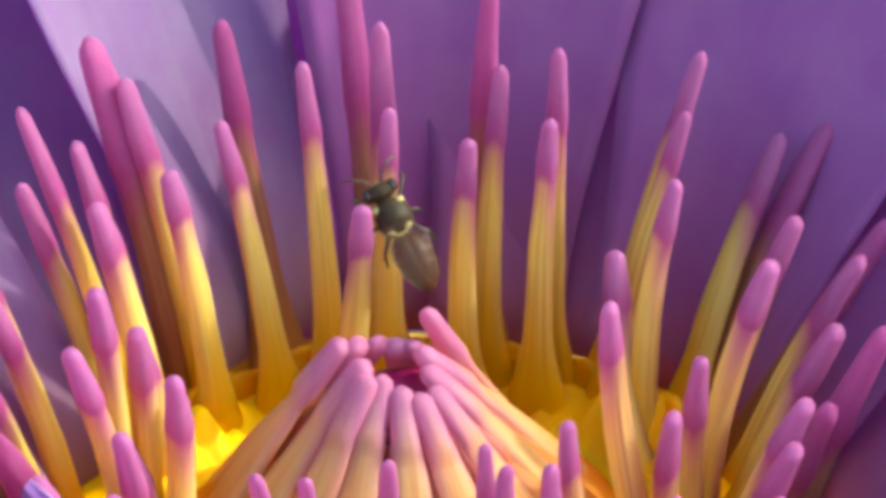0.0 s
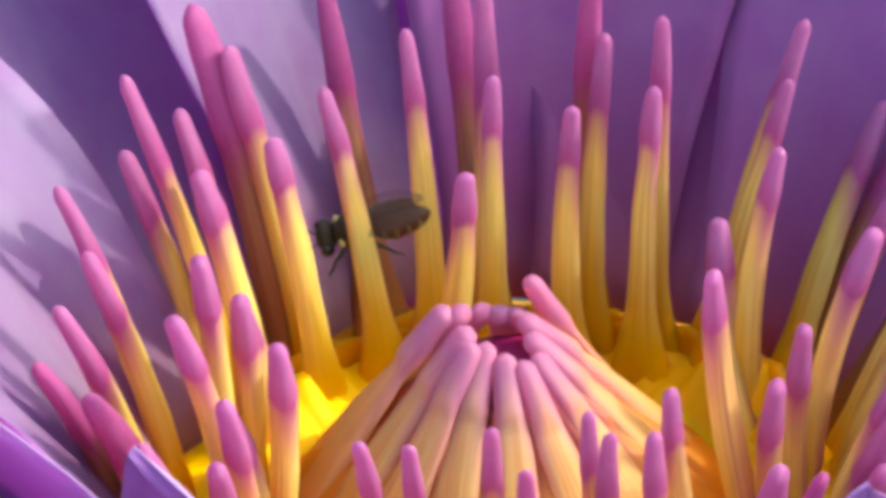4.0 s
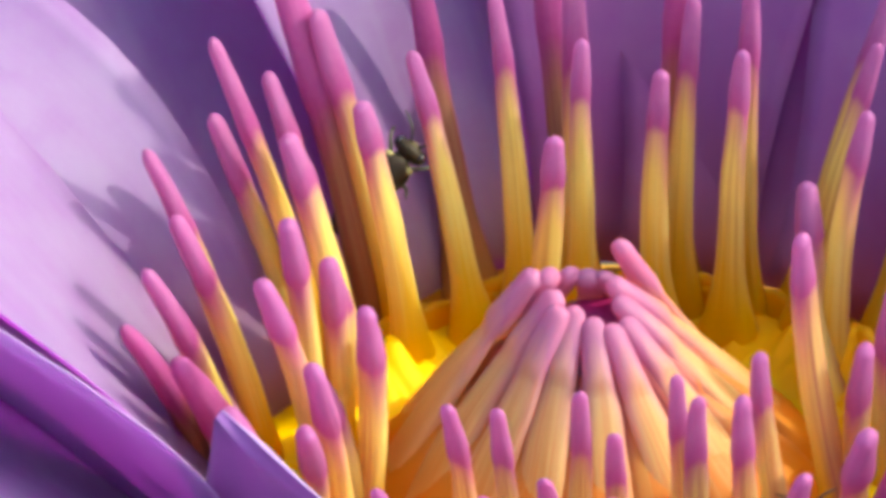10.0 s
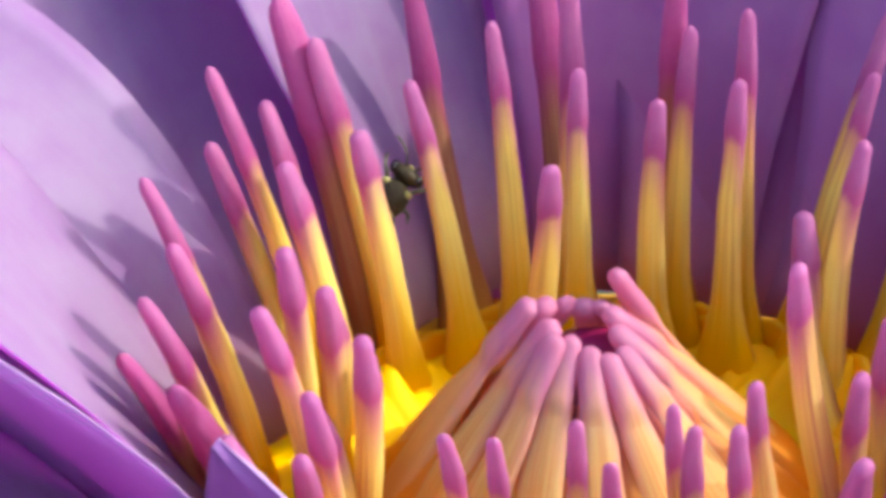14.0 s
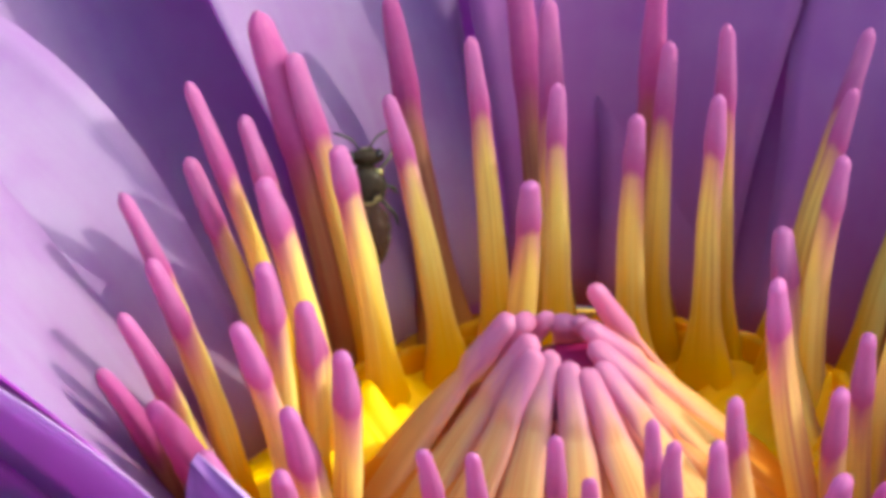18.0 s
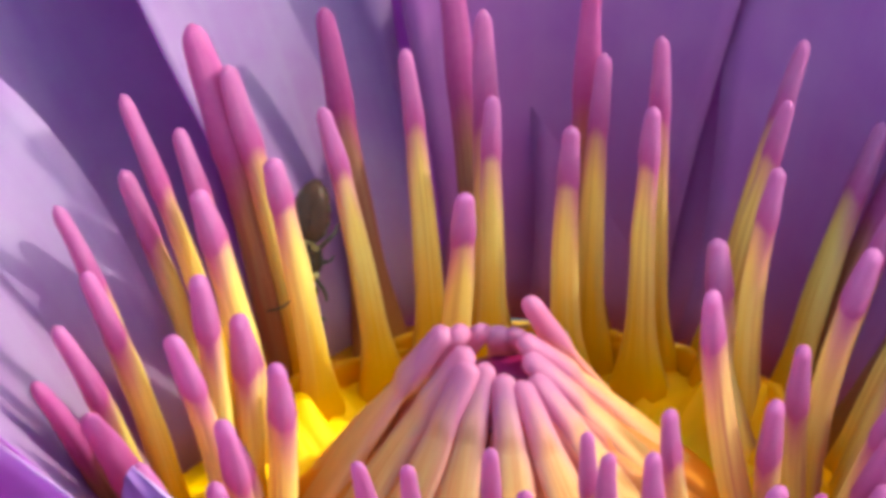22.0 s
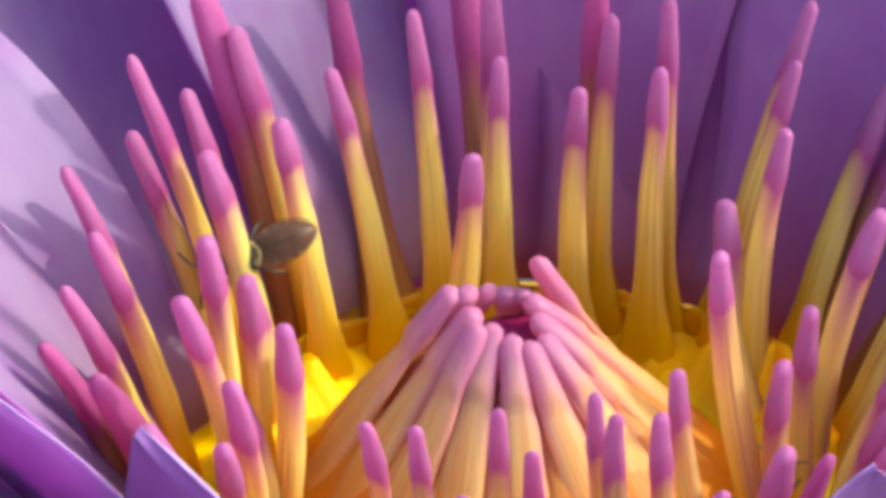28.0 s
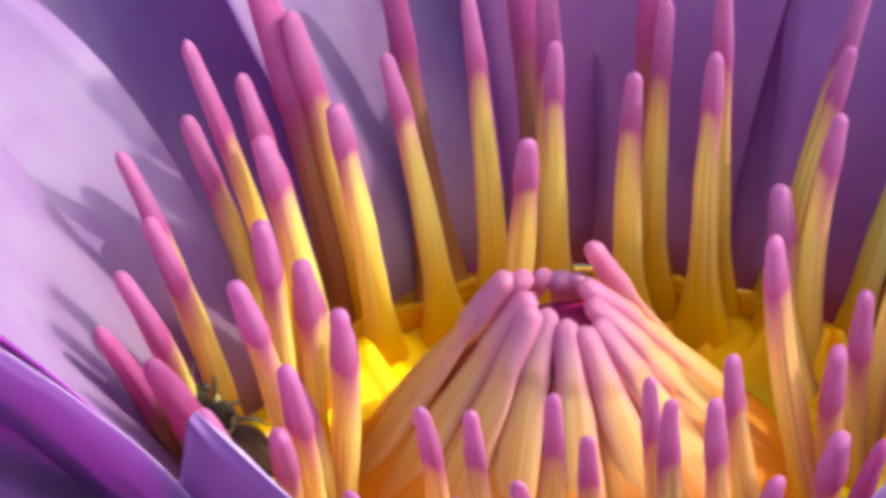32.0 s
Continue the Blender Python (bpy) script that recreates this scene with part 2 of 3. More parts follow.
def receptacle():
    rings, values, n = [], [], 180
    outline = ((1.0, 1.6), (4.5, 1.5), (8.5, 0.2), (10.4, -0.4), (13.4, -0.2), (14.8, -0.3), (16.4, -0.7), (18.0, -1.3), (21.0, -2.3))
    radii = [1.0, 4.5, 8.0] + [9.0 + 0.45 * i for i in range(18)] + [18.0, 21.0]
    top = [(q, float(np.interp(q, *zip(*outline)))) for q in radii]
    for r, z in top + [(20.4, -3.2), (14, -5.0), (6, -9.0), (3.2, -11)]:
        ring, amber_shade = [], []
        for j in range(n):
            a = 2 * math.pi * j / n
            k = 1 + 0.03 * noise.noise((r * 0.3, math.cos(a) * 3, math.sin(a) * 3))
            # the fused feet of the stamens stand higher on one side
            rim = 1.9 * math.exp(-((math.degrees(a) - 146) / 15) ** 2) * math.exp(-((r - 12.0) / 1.4) ** 2) * (1 + 0.45 * math.sin(a * 34))
            rim += 2.4 * math.exp(-((math.degrees(a) - 16) / 36) ** 4) * math.exp(-((r - 13.0) / 1.6) ** 2) * (1 + 0.3 * math.sin(a * 38))
            rim += 0.7 * math.exp(-((math.degrees(a) - 92) / 50) ** 4) * math.exp(-((r - 13.8) / 1.5) ** 2) * (1 + 0.1 * math.sin(a * 38))
            rim += math.exp(-((r - 12.5) / 3.0) ** 4) * (0.7 * noise.noise((math.cos(a) * 16, math.sin(a) * 16, r * 0.35)) + 0.35 * noise.noise((math.cos(a) * 34, math.sin(a) * 34, r * 0.9)))
            # weight of the amber painted for shade at the back and right
            amber_shade.append(max(math.exp(-((math.degrees(a) - 78) / 48) ** 6), math.exp(-((math.degrees(a) - 16) / 36) ** 6)) * smooth01((r - 9.5) / 2))
            ring.append((r * k * math.cos(a) * MM, r * k * math.sin(a) * MM, (z + rim) * MM))
        rings.append(ring)
        values.append((0.0, [0.0] * n, amber_shade))
    return tube(rings, values=values)


part("receptacle", receptacle(), FLOOR, lily, "golden yellow floor of the flower")


def stigma():
    rings = []
    for r, z in ((7.0, 0.6), (6.6, 2.0), (5.2, 3.6), (3.8, 5.4), (2.6, 7.2), (1.5, 7.9), (0.3, 7.9)):
        rings.append([(r * (1 + 0.05 * math.cos(9 * 2 * math.pi * j / 54)) * math.cos(2 * math.pi * j / 54) * MM,
                       r * (1 + 0.05 * math.cos(9 * 2 * math.pi * j / 54)) * math.sin(2 * math.pi * j / 54) * MM, z * MM) for j in range(54)])
    return tube(rings)


part("stigma", stigma(), STIGMA, lily, "stigma under the inner stamens, crimson darkened for the opening's shade")


def stalk():
    rings = []
    for i in range(14):
        z = -8 - i * 12.5
        r = 3.6 - 0.5 * math.exp(-((z + 60) / 60) ** 2) + (1.2 if i == 0 else 0)
        rings.append([((r * math.cos(j * math.pi / 8) + 3 * math.sin(i * 0.3)) * MM, r * math.sin(j * math.pi / 8) * MM, z * MM) for j in range(16)])
    return tube(rings)


part("stem", stalk(), STEM, lily, "brownish green stem rising from the water")


# ---- stamens ----
def sweep(base, ctrl, tip, s0, s1, steps, width, thick, radial, caps, seed, lift):
    """Rings along a bent line; width across the flower's radius, thick along it; lift: where the share of the length begins."""
    sides, groove = 20, 0.08
    rings, vals = [], []
    for i in range(steps + 1):
        k = i / steps
        s = s0 + (s1 - s0) * k
        p = base * (1 - s) ** 2 + ctrl * 2 * s * (1 - s) + tip * s * s
        d = ((ctrl - base) * (1 - s) + (tip - ctrl) * s).normalized()
        side = d.cross(radial).normalized()
        out = side.cross(d).normalized()
        odd = 1 + 0.07 * noise.noise((s * 7, seed * 31, 2.0))
        w, t = width(k) / 2 * odd, thick(k) / 2 * odd
        p = p + side * (0.10 * noise.noise((s * 4, seed * 17, 5.0)) * s)
        ring, ar, ou = [], [], []
        for j in range(sides):
            a = 2 * math.pi * j / sides
            ca, sa = math.cos(a), math.sin(a)
            g = 1 - groove * (max(0, -sa) ** 6 + 0.6 * max(0, sa) ** 8) + 0.028 * math.cos(5 * a + seed * 6) * min(1.0, 3 * (1 - s))
            ring.append((p + side * (w * ca * g) + out * (t * sa * g)) * MM)
            ar.append(0.5 - 0.5 * ca)
            ou.append(smooth01(2.1 * sa - 0.15))
        rings.append(ring)
        vals.append((lift + k, ar, ou))
    return tube(rings, caps, vals, seed)


KINDS = {
    "inner": (STAMEN_IN, "yellow inner stamen with a blunt pink tip"),
    "mid": (STAMEN_MID, "amber stamen with a long pink tip"),
    "outer": (STAMEN_OUT, "broad maroon outer stamen with a magenta tip"),
    "cone": (STAMEN_CONE, "peach stamen bent inward over the stigma"),
}
rnd = random.Random(7)


def stamen(kind, azimuth, radius, tip, anther, wa, wn, wb, bend=None):
    """Azimuth in degrees and radius of the foot in mm, tip in mm, the anther's share of the length, widths in mm of anther, neck and foot."""
    mat, label = KINDS[kind]
    a = radians(azimuth)
    radial = Vector((math.cos(a), math.sin(a), 0))
    base, tip = radial * radius + Vector((0, 0, -0.6 if kind == "cone" else -1.8)), Vector(tip)
    length = (tip - base).length
    bend = (0.035 if kind != "cone" else -0.045) + rnd.uniform(-0.015, 0.015) if bend is None else bend
    axis = (tip - base).normalized()
    inward = (-radial - axis * axis.dot(-radial)).normalized()
    ctrl = (base + tip) / 2 + inward * length * bend * 2 + axis.cross(inward) * length * rnd.uniform(-0.02, 0.02)
    s1, wn = 1 - anther, (wn if kind == "cone" else min(wn, wa * 1.18))
    if kind != "cone" and 120 < azimuth < 216:
        wa *= 1.16  # plumper anthers on this side
    flat = {"inner": 0.74, "mid": 0.66, "outer": 0.55, "cone": 0.5}[kind]
    if kind != "cone":
        flat += (0.96 - flat) * abs(math.cos(a)) ** 1.5

    neck = wn if kind == "cone" else min(wn, wa * 0.97)

    def fw(k):
        if kind == "cone":
            return wn + (wb - wn) * (1 - k) ** 0.9
        return neck + (wn * 1.25 - neck) * (1 - k ** 1.6) + max(0, wb - wn * 1.25) * (1 - smooth01(k / 0.46)) ** 1.1

    def ft(k):
        return fw(k) * (flat * (0.75 + 0.25 * k))

    def shape(k):
        if kind == "cone":
            return (wn + (wa - wn) * k ** 0.8) * math.sqrt(max(0.0, 1 - (max(0, k - 0.86) / 0.145) ** 2))
        head = smooth01(k / (0.16 if kind == "inner" else 0.14))
        body = neck + (wa * 1.03 - neck) * head
        if kind in ("inner", "cone"):
            fall = 1 - 0.26 * smooth01((k - 0.2) / 0.75)
            close = math.sqrt(max(0.0, 1 - (max(0, k - 0.84) / 0.165) ** 2))
        else:
            fall = 1 - (0.40 if kind == "mid" else 0.46) * max(0.0, k - 0.08) ** 1.25
            close = math.sqrt(max(0.0, 1 - (max(0, k - 0.87) / 0.135) ** 2))
        return body * fall * close

    def at(k):
        full = max(flat * 0.92, 0.86 if kind in ("inner", "cone") else 0.72)
        return shape(k) * (flat + (full - flat) * smooth01(k / 0.25))

    seed = rnd.random()
    ob = part("stamen", sweep(base, ctrl, tip, 0, s1, 18, fw, ft, radial, (True, False), seed, 0.0), mat, lily, label)
    part("anther", sweep(base, ctrl, tip, s1, 1.0, 18, shape, at, radial, (False, True), seed, 1.0), mat, ob)
    return ob


stamen('mid', 143, 14.5, (-17.23, 6.39, 18.20), 0.28, 0.90, 0.92, 1.80)
stamen('mid', 141, 13.5, (-14.89, 9.98, 14.30), 0.23, 1.00, 1.04, 1.92)
stamen('mid', 149, 14.5, (-17.28, 7.34, 13.70), 0.25, 1.00, 1.04, 1.80)
stamen('inner', 148, 12.5, (-13.97, 6.20, 13.40), 0.20, 1.20, 1.34, 2.10)
stamen('mid', 165, 15.5, (-20.18, 4.47, 13.60), 0.32, 0.95, 0.98, 1.80)
stamen('mid', 174, 14.5, (-18.83, 0.51, 12.60), 0.28, 1.10, 1.34, 2.10)
stamen('mid', 180, 15.5, (-20.08, -2.54, 11.70), 0.35, 1.05, 1.22, 1.98)
stamen('inner', 178, 12.5, (-13.86, 0.44, 12.50), 0.23, 1.25, 1.22, 1.98)
stamen('inner', 168, 11.8, (-12.07, 1.28, 10.00), 0.28, 1.25, 1.34, 2.16)
stamen('inner', 206, 13.0, (-14.94, -5.79, 13.20), 0.22, 1.25, 1.22, 1.98)
stamen('inner', 204, 11.6, (-10.35, -4.47, 11.00), 0.25, 1.20, 1.34, 2.70)
stamen('inner', 212, 13.0, (-12.63, -8.95, 10.80), 0.31, 1.20, 1.22, 1.92)
stamen('inner', 205, 14.0, (-12.95, -10.30, 8.30), 0.32, 1.25, 1.34, 1.92)
stamen('outer', 182, 16.5, (-20.99, -4.27, 9.80), 0.39, 1.15, 1.34, 2.70)
stamen('outer', 184, 15.5, (-18.64, -5.81, 9.00), 0.42, 1.55, 1.83, 2.70)
stamen('mid', 212, 15.5, (-16.23, -12.37, 10.60), 0.34, 1.25, 1.34, 2.10)
stamen('outer', 129, 15.0, (-14.31, 12.19, 18.40), 0.34, 1.70, 1.77, 2.70)
stamen('mid', 127, 14.0, (-12.71, 11.43, 16.70), 0.25, 1.15, 1.22, 2.10)
stamen('inner', 133, 12.0, (-10.71, 8.95, 13.40), 0.17, 1.05, 1.40, 2.88)
stamen('inner', 116, 12.5, (-8.47, 12.26, 14.10), 0.22, 0.96, 1.16, 2.98)
stamen('outer', 110, 16.4, (-8.48, 21.40, 13.85), 0.31, 1.30, 1.50, 3.00, -0.04)
stamen('mid', 105, 13.0, (-4.82, 13.83, 16.20), 0.22, 0.96, 1.21, 2.98)
stamen('inner', 107, 11.0, (-2.10, 8.91, 11.70), 0.20, 1.16, 1.26, 2.72)
stamen('outer', 93, 14.4, (-3.23, 21.90, 18.80), 0.42, 1.38, 1.32, 2.88)
stamen('mid', 94, 14.5, (-1.35, 15.08, 17.50), 0.31, 1.21, 1.26, 2.72)
stamen('inner', 94, 12.5, (-0.95, 12.66, 14.50), 0.19, 0.94, 1.49, 3.24)
stamen('inner', 78, 12.5, (2.63, 11.70, 13.50), 0.20, 1.04, 1.38, 3.24)
stamen('mid', 75, 13.5, (4.06, 14.04, 15.90), 0.23, 0.99, 1.26, 2.98)
stamen('outer', 77, 15.5, (3.59, 15.50, 19.00), 0.31, 1.26, 1.26, 3.24)
stamen('mid', 63, 14.0, (6.62, 14.21, 16.70), 0.22, 1.04, 1.21, 2.98)
stamen('inner', 63, 12.7, (6.26, 11.79, 14.50), 0.19, 0.99, 1.49, 3.51)
stamen('mid', 55, 14.5, (13.01, 15.14, 16.00), 0.23, 1.04, 1.26, 2.98)
stamen('mid', 51, 13.5, (12.31, 12.42, 14.50), 0.18, 0.99, 1.16, 2.88)
stamen('inner', 32, 12.5, (11.82, 7.76, 13.80), 0.19, 1.10, 1.21, 2.88)
stamen('inner', 22, 11.6, (9.11, 9.81, 8.90), 0.23, 1.49, 1.32, 3.78)
stamen('inner', 336, 12.6, (8.72, -8.80, 17.45), 0.17, 1.27, 1.49, 2.66)
stamen('mid', 40, 15.5, (16.61, 15.20, 11.70), 0.25, 1.21, 1.38, 2.98)
stamen('outer', 39, 16.5, (18.78, 16.10, 11.80), 0.37, 1.54, 1.38, 3.24)
stamen('mid', 24, 14.0, (17.17, 6.11, 12.90), 0.21, 1.26, 1.21, 2.85)
stamen('inner', 1, 12.8, (16.03, 1.37, 13.50), 0.21, 1.49, 1.32, 2.85)
stamen('mid', 15, 14.5, (20.05, 3.57, 12.40), 0.29, 1.21, 1.26, 2.85)
stamen('inner', 4, 13.6, (18.96, -0.29, 11.20), 0.29, 1.43, 1.38, 2.85)
stamen('outer', 354, 16.0, (20.99, -3.38, 13.00), 0.42, 1.76, 1.54, 2.75)
stamen('inner', 338, 14.0, (17.48, -7.45, 11.70), 0.25, 1.49, 1.32, 2.85)
stamen('mid', 336, 14.5, (16.97, -9.38, 10.60), 0.37, 1.71, 1.49, 3.00)
stamen('outer', 30, 16.0, (21.32, 7.35, 12.00), 0.40, 1.54, 1.38, 2.75)
stamen('inner', 359, 12.7, (12.86, -1.91, 10.50), 0.31, 1.26, 1.21, 2.62)
stamen('inner', 336, 12.5, (11.61, -7.19, 10.90), 0.30, 1.32, 1.26, 2.62)
stamen('inner', 316, 12.5, (6.92, -9.56, 11.90), 0.24, 1.03, 1.26, 2.62)
stamen('inner', 288, 13.0, (3.26, -13.53, 13.20), 0.26, 0.88, 1.04, 2.25)
stamen('mid', 290, 13.5, (4.26, -15.14, 13.10), 0.28, 1.08, 1.21, 2.40)
stamen('inner', 302, 13.5, (6.18, -13.92, 12.40), 0.29, 1.08, 1.21, 2.47)
stamen('inner', 266, 12.5, (-0.88, -14.93, 13.20), 0.27, 0.93, 1.04, 2.25)
stamen('mid', 277, 13.5, (0.59, -18.73, 13.40), 0.25, 0.98, 1.10, 2.33)
stamen('inner', 243, 12.5, (-6.67, -15.22, 12.60), 0.28, 1.03, 1.10, 2.33)
stamen('inner', 255, 12.8, (-4.50, -16.73, 13.40), 0.26, 0.93, 1.04, 2.25)
stamen('mid', 262, 14.0, (-2.41, -23.03, 13.70), 0.22, 0.98, 1.10, 2.33)
stamen('mid', 251, 14.2, (-4.99, -23.15, 12.80), 0.23, 1.03, 1.10, 2.33)
stamen('mid', 308, 14.2, (8.85, -18.98, 11.40), 0.27, 1.27, 1.26, 2.47)
stamen('inner', 318, 14.2, (11.66, -14.48, 10.90), 0.30, 1.54, 1.32, 2.47)
stamen('mid', 273, 14.8, (0.49, -24.42, 13.60), 0.22, 0.98, 1.10, 2.33)
stamen('mid', 291, 15.0, (5.47, -23.86, 13.10), 0.22, 1.13, 1.10, 2.33)
stamen('mid', 230, 14.0, (-9.66, -18.77, 10.40), 0.28, 1.21, 1.10, 2.33)
stamen('outer', 358, 16.5, (18.58, -4.42, 9.60), 0.42, 1.65, 1.43, 2.75)
stamen('mid', 340, 15.3, (16.33, -10.46, 8.40), 0.40, 1.49, 1.32, 2.85)
stamen('mid', 330, 15.0, (14.87, -14.35, 8.50), 0.36, 1.43, 1.32, 2.85)
stamen('outer', 318, 15.5, (13.54, -15.10, 11.00), 0.41, 1.38, 1.26, 2.62)

# short ones behind the tall ones, mostly hidden
stamen('inner', 155, 11.6, (-11.90, 5.00, 6.80), 0.24, 1.10, 1.20, 2.20)
stamen('inner', 172, 10.6, (-10.20, 1.50, 6.40), 0.24, 1.10, 1.20, 2.20)
stamen('inner', 190, 12.0, (-14.60, -2.00, 9.90), 0.22, 1.10, 1.20, 2.10)
stamen('inner', 205, 11.5, (-12.40, -5.00, 7.60), 0.24, 1.10, 1.20, 2.10)

# broad amber feet that stand joined between the rear stamens
def broad_foot(azimuth, radius, height, width):
    a = radians(azimuth)
    radial, side, seed = Vector((math.cos(a), math.sin(a), 0)), Vector((-math.sin(a), math.cos(a), 0)), rnd.random()
    rings, vals = [], []
    for i in range(11):
        k = i / 10
        w = width / 2 * (1 - 0.12 * k) * max(0.003, 1 - max(0.0, (k - 0.5) / 0.5) ** 3) ** 0.5
        p = radial * (radius + 0.10 * height * k) + Vector((0, 0, -1.2 + (height + 1.2) * k)) + side * (0.3 * noise.noise((k * 3, seed * 20, 0)) * k)
        ring, ar = [], []
        for j in range(16):
            b = 2 * math.pi * j / 16
            ring.append((p + side * (w * math.cos(b)) + radial * (0.42 * (1 - 0.5 * k) * math.sin(b) + 0.10 * w * math.cos(b) ** 2)) * MM)
            ar.append(0.5 - 0.5 * math.cos(b))
        rings.append(ring)
        vals.append((0.16 * k, ar, [0.0] * 16))
    return part("staminode", tube(rings, values=vals, seed=seed), STAMEN_MID, lily, "short broad amber foot between the stamens")


for az in range(50, 138, 8):
    broad_foot(az + rnd.uniform(-2, 2), 13.7 + rnd.uniform(-0.4, 0.6), rnd.uniform(1.0, 2.0), rnd.uniform(3.6, 4.4))
for az in (8, 17, 27, 37):
    broad_foot(az, 12.6 + rnd.uniform(-0.3, 0.5), rnd.uniform(3.0, 3.6), 4.4)

# the inner stamens that close over the stigma: azimuth of the foot, tip in mm, widths of foot and anther
def closed(azimuth, tip, wb, wa, bend=-0.025):
    return stamen("cone", azimuth, 9.5, tip, 0.30, wa * 1.12, 1.55, wb * 0.88, bend)


closed(186, (-2.79, 0.73, 9.70), 4.5, 1.15)
closed(158, (-1.99, 0.63, 9.70), 4.7, 1.05)
closed(126, (-1.20, 1.12, 9.40), 4.9, 0.95)
closed(88, (-0.65, 1.00, 9.30), 5.0, 1.00)
closed(70, (0.05, 0.90, 9.35), 4.4, 0.85)
closed(46, (0.70, 1.50, 10.80), 3.5, 0.90, 0.03)
closed(18, (0.30, 0.20, 9.50), 4.3, 1.05)
closed(352, (0.55, -0.58, 9.10), 3.2, 1.00)
closed(324, (0.89, -1.38, 8.60), 3.1, 0.95)
closed(300, (0.35, -2.18, 8.80), 3.1, 0.90)
closed(276, (-0.35, -1.93, 9.00), 3.1, 0.95)
closed(250, (-1.14, -1.47, 9.30), 3.2, 0.95)
closed(228, (-1.74, -1.80, 9.50), 3.4, 1.05)
closed(207, (-1.79, -0.99, 9.70), 3.4, 1.10)

# a lower row under them
for i in range(14):
    az = 12 + i * 360 / 14
    low = closed(az, (2.5 * math.cos(radians(az)) - 0.3, 2.5 * math.sin(radians(az)) - 0.6, 6.9), 5.6, 1.1)
    for piece in [low, *low.children]:
        piece.data.materials[0] = STAMEN_UNDER


# ---- petals ----
def petal(azimuth, radius, z0, length, width, lean0, lean1, cup=0.25, sway=0.0, point=0.75, thick=None, turn=0.0, skin=None, label="violet petal with a pale inner face"):
    """lean0, lean1: degrees from upright at the foot and at the tip; turn: degrees by which it faces off the flower's
    axis; thick: the darker skin with shade coloured in.
    """
    foot = Vector((math.cos(radians(azimuth)), math.sin(radians(azimuth)), 0)) * radius
    a = radians(azimuth + turn)
    radial, side = Vector((math.cos(a), math.sin(a), 0)), Vector((-math.sin(a), math.cos(a), 0))
    n, m, r, z = 26, 8, 0.0, z0
    seed = azimuth * 0.37
    front, rear = [], []
    for i in range(n + 1):
        s = i / n
        lean = radians(lean0 + (lean1 - lean0) * s)
        if i:
            r += length / n * math.sin(lean)
            z += length / n * math.cos(lean)
        nin = -radial * math.cos(lean) + Vector((0, 0, math.sin(lean)))
        if s < 0.5:
            prof = 0.55 + 0.45 * smooth01(s / 0.5)
        elif point < 1:
            prof = max(0.0, math.cos(((s - 0.5) / 0.5) ** 1.5 * math.pi / 2)) ** point
        else:
            prof = 1 - ((s - 0.5) / 0.5) ** 1.15
        w = max(0.02, width / 2 * prof)
        rf, rr = [], []
        for j in range(-m, m + 1):
            t = j / m
            wav = 0.5 * noise.noise((s * 3 + seed, t * 1.5, seed)) + 0.12 * noise.noise((s * 9, t * 7 + seed, seed))
            p = foot + radial * r + Vector((0, 0, z)) + side * (t * w + sway * s * s) + nin * (cup * w * t * t + wav * (0.3 + s) + 0.10 * w * math.cos(3.2 * t) * s)
            th = 0.16 * (1 - 0.6 * abs(t)) + 0.03
            rf.append(p * MM)
            rr.append((p - nin * th) * MM)
        front.append(rf)
        rear.append(rr)
    bm = bmesh.new()
    lay = [bm.verts.layers.float.new(x) for x in ("along", "across", "side")]
    vf, vr = [], []
    for grid, store, flag in ((front, vf, 0.0), (rear, vr, 1.0)):
        for i, row in enumerate(grid):
            vs = []
            for j, p in enumerate(row):
                v = bm.verts.new(p)
                v[lay[0]], v[lay[1]], v[lay[2]] = i / n, j / (2 * m), flag
                vs.append(v)
            store.append(vs)
    for i in range(n):
        for j in range(2 * m):
            bm.faces.new((vf[i][j], vf[i][j + 1], vf[i + 1][j + 1], vf[i + 1][j]))
            bm.faces.new((vr[i][j], vr[i + 1][j], vr[i + 1][j + 1], vr[i][j + 1]))
        for j in (0, 2 * m):
            bm.faces.new((vf[i][j], vf[i + 1][j], vr[i + 1][j], vr[i][j]))
    for j in range(2 * m):
        for i in (0, n):
            bm.faces.new((vf[i][j], vr[i][j], vr[i][j + 1], vf[i][j + 1]))
    return part("petal", bm, skin or (PETAL_SHADED if (point >= 1 if thick is None else thick) else PETAL), lily, label)


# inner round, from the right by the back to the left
# petals set thick carry their shade in a darker colour
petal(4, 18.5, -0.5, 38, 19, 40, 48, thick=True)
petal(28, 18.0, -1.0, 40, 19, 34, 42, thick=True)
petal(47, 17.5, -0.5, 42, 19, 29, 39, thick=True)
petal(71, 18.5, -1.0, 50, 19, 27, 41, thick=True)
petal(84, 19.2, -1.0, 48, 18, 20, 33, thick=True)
petal(110, 17.9, -0.4, 50, 15.5, 31, 41, turn=24, sway=-6.0)
petal(138, 19.9, -1.2, 50, 21, 36, 49)
petal(171, 16.2, -0.4, 46, 17, 23, 92, turn=-19, sway=16.0)
petal(191, 16.1, -0.6, 50, 20, 33, 60, turn=-6)
petal(214, 18.0, -1.6, 42, 22, 47, 60, skin=PETAL_SIDE)
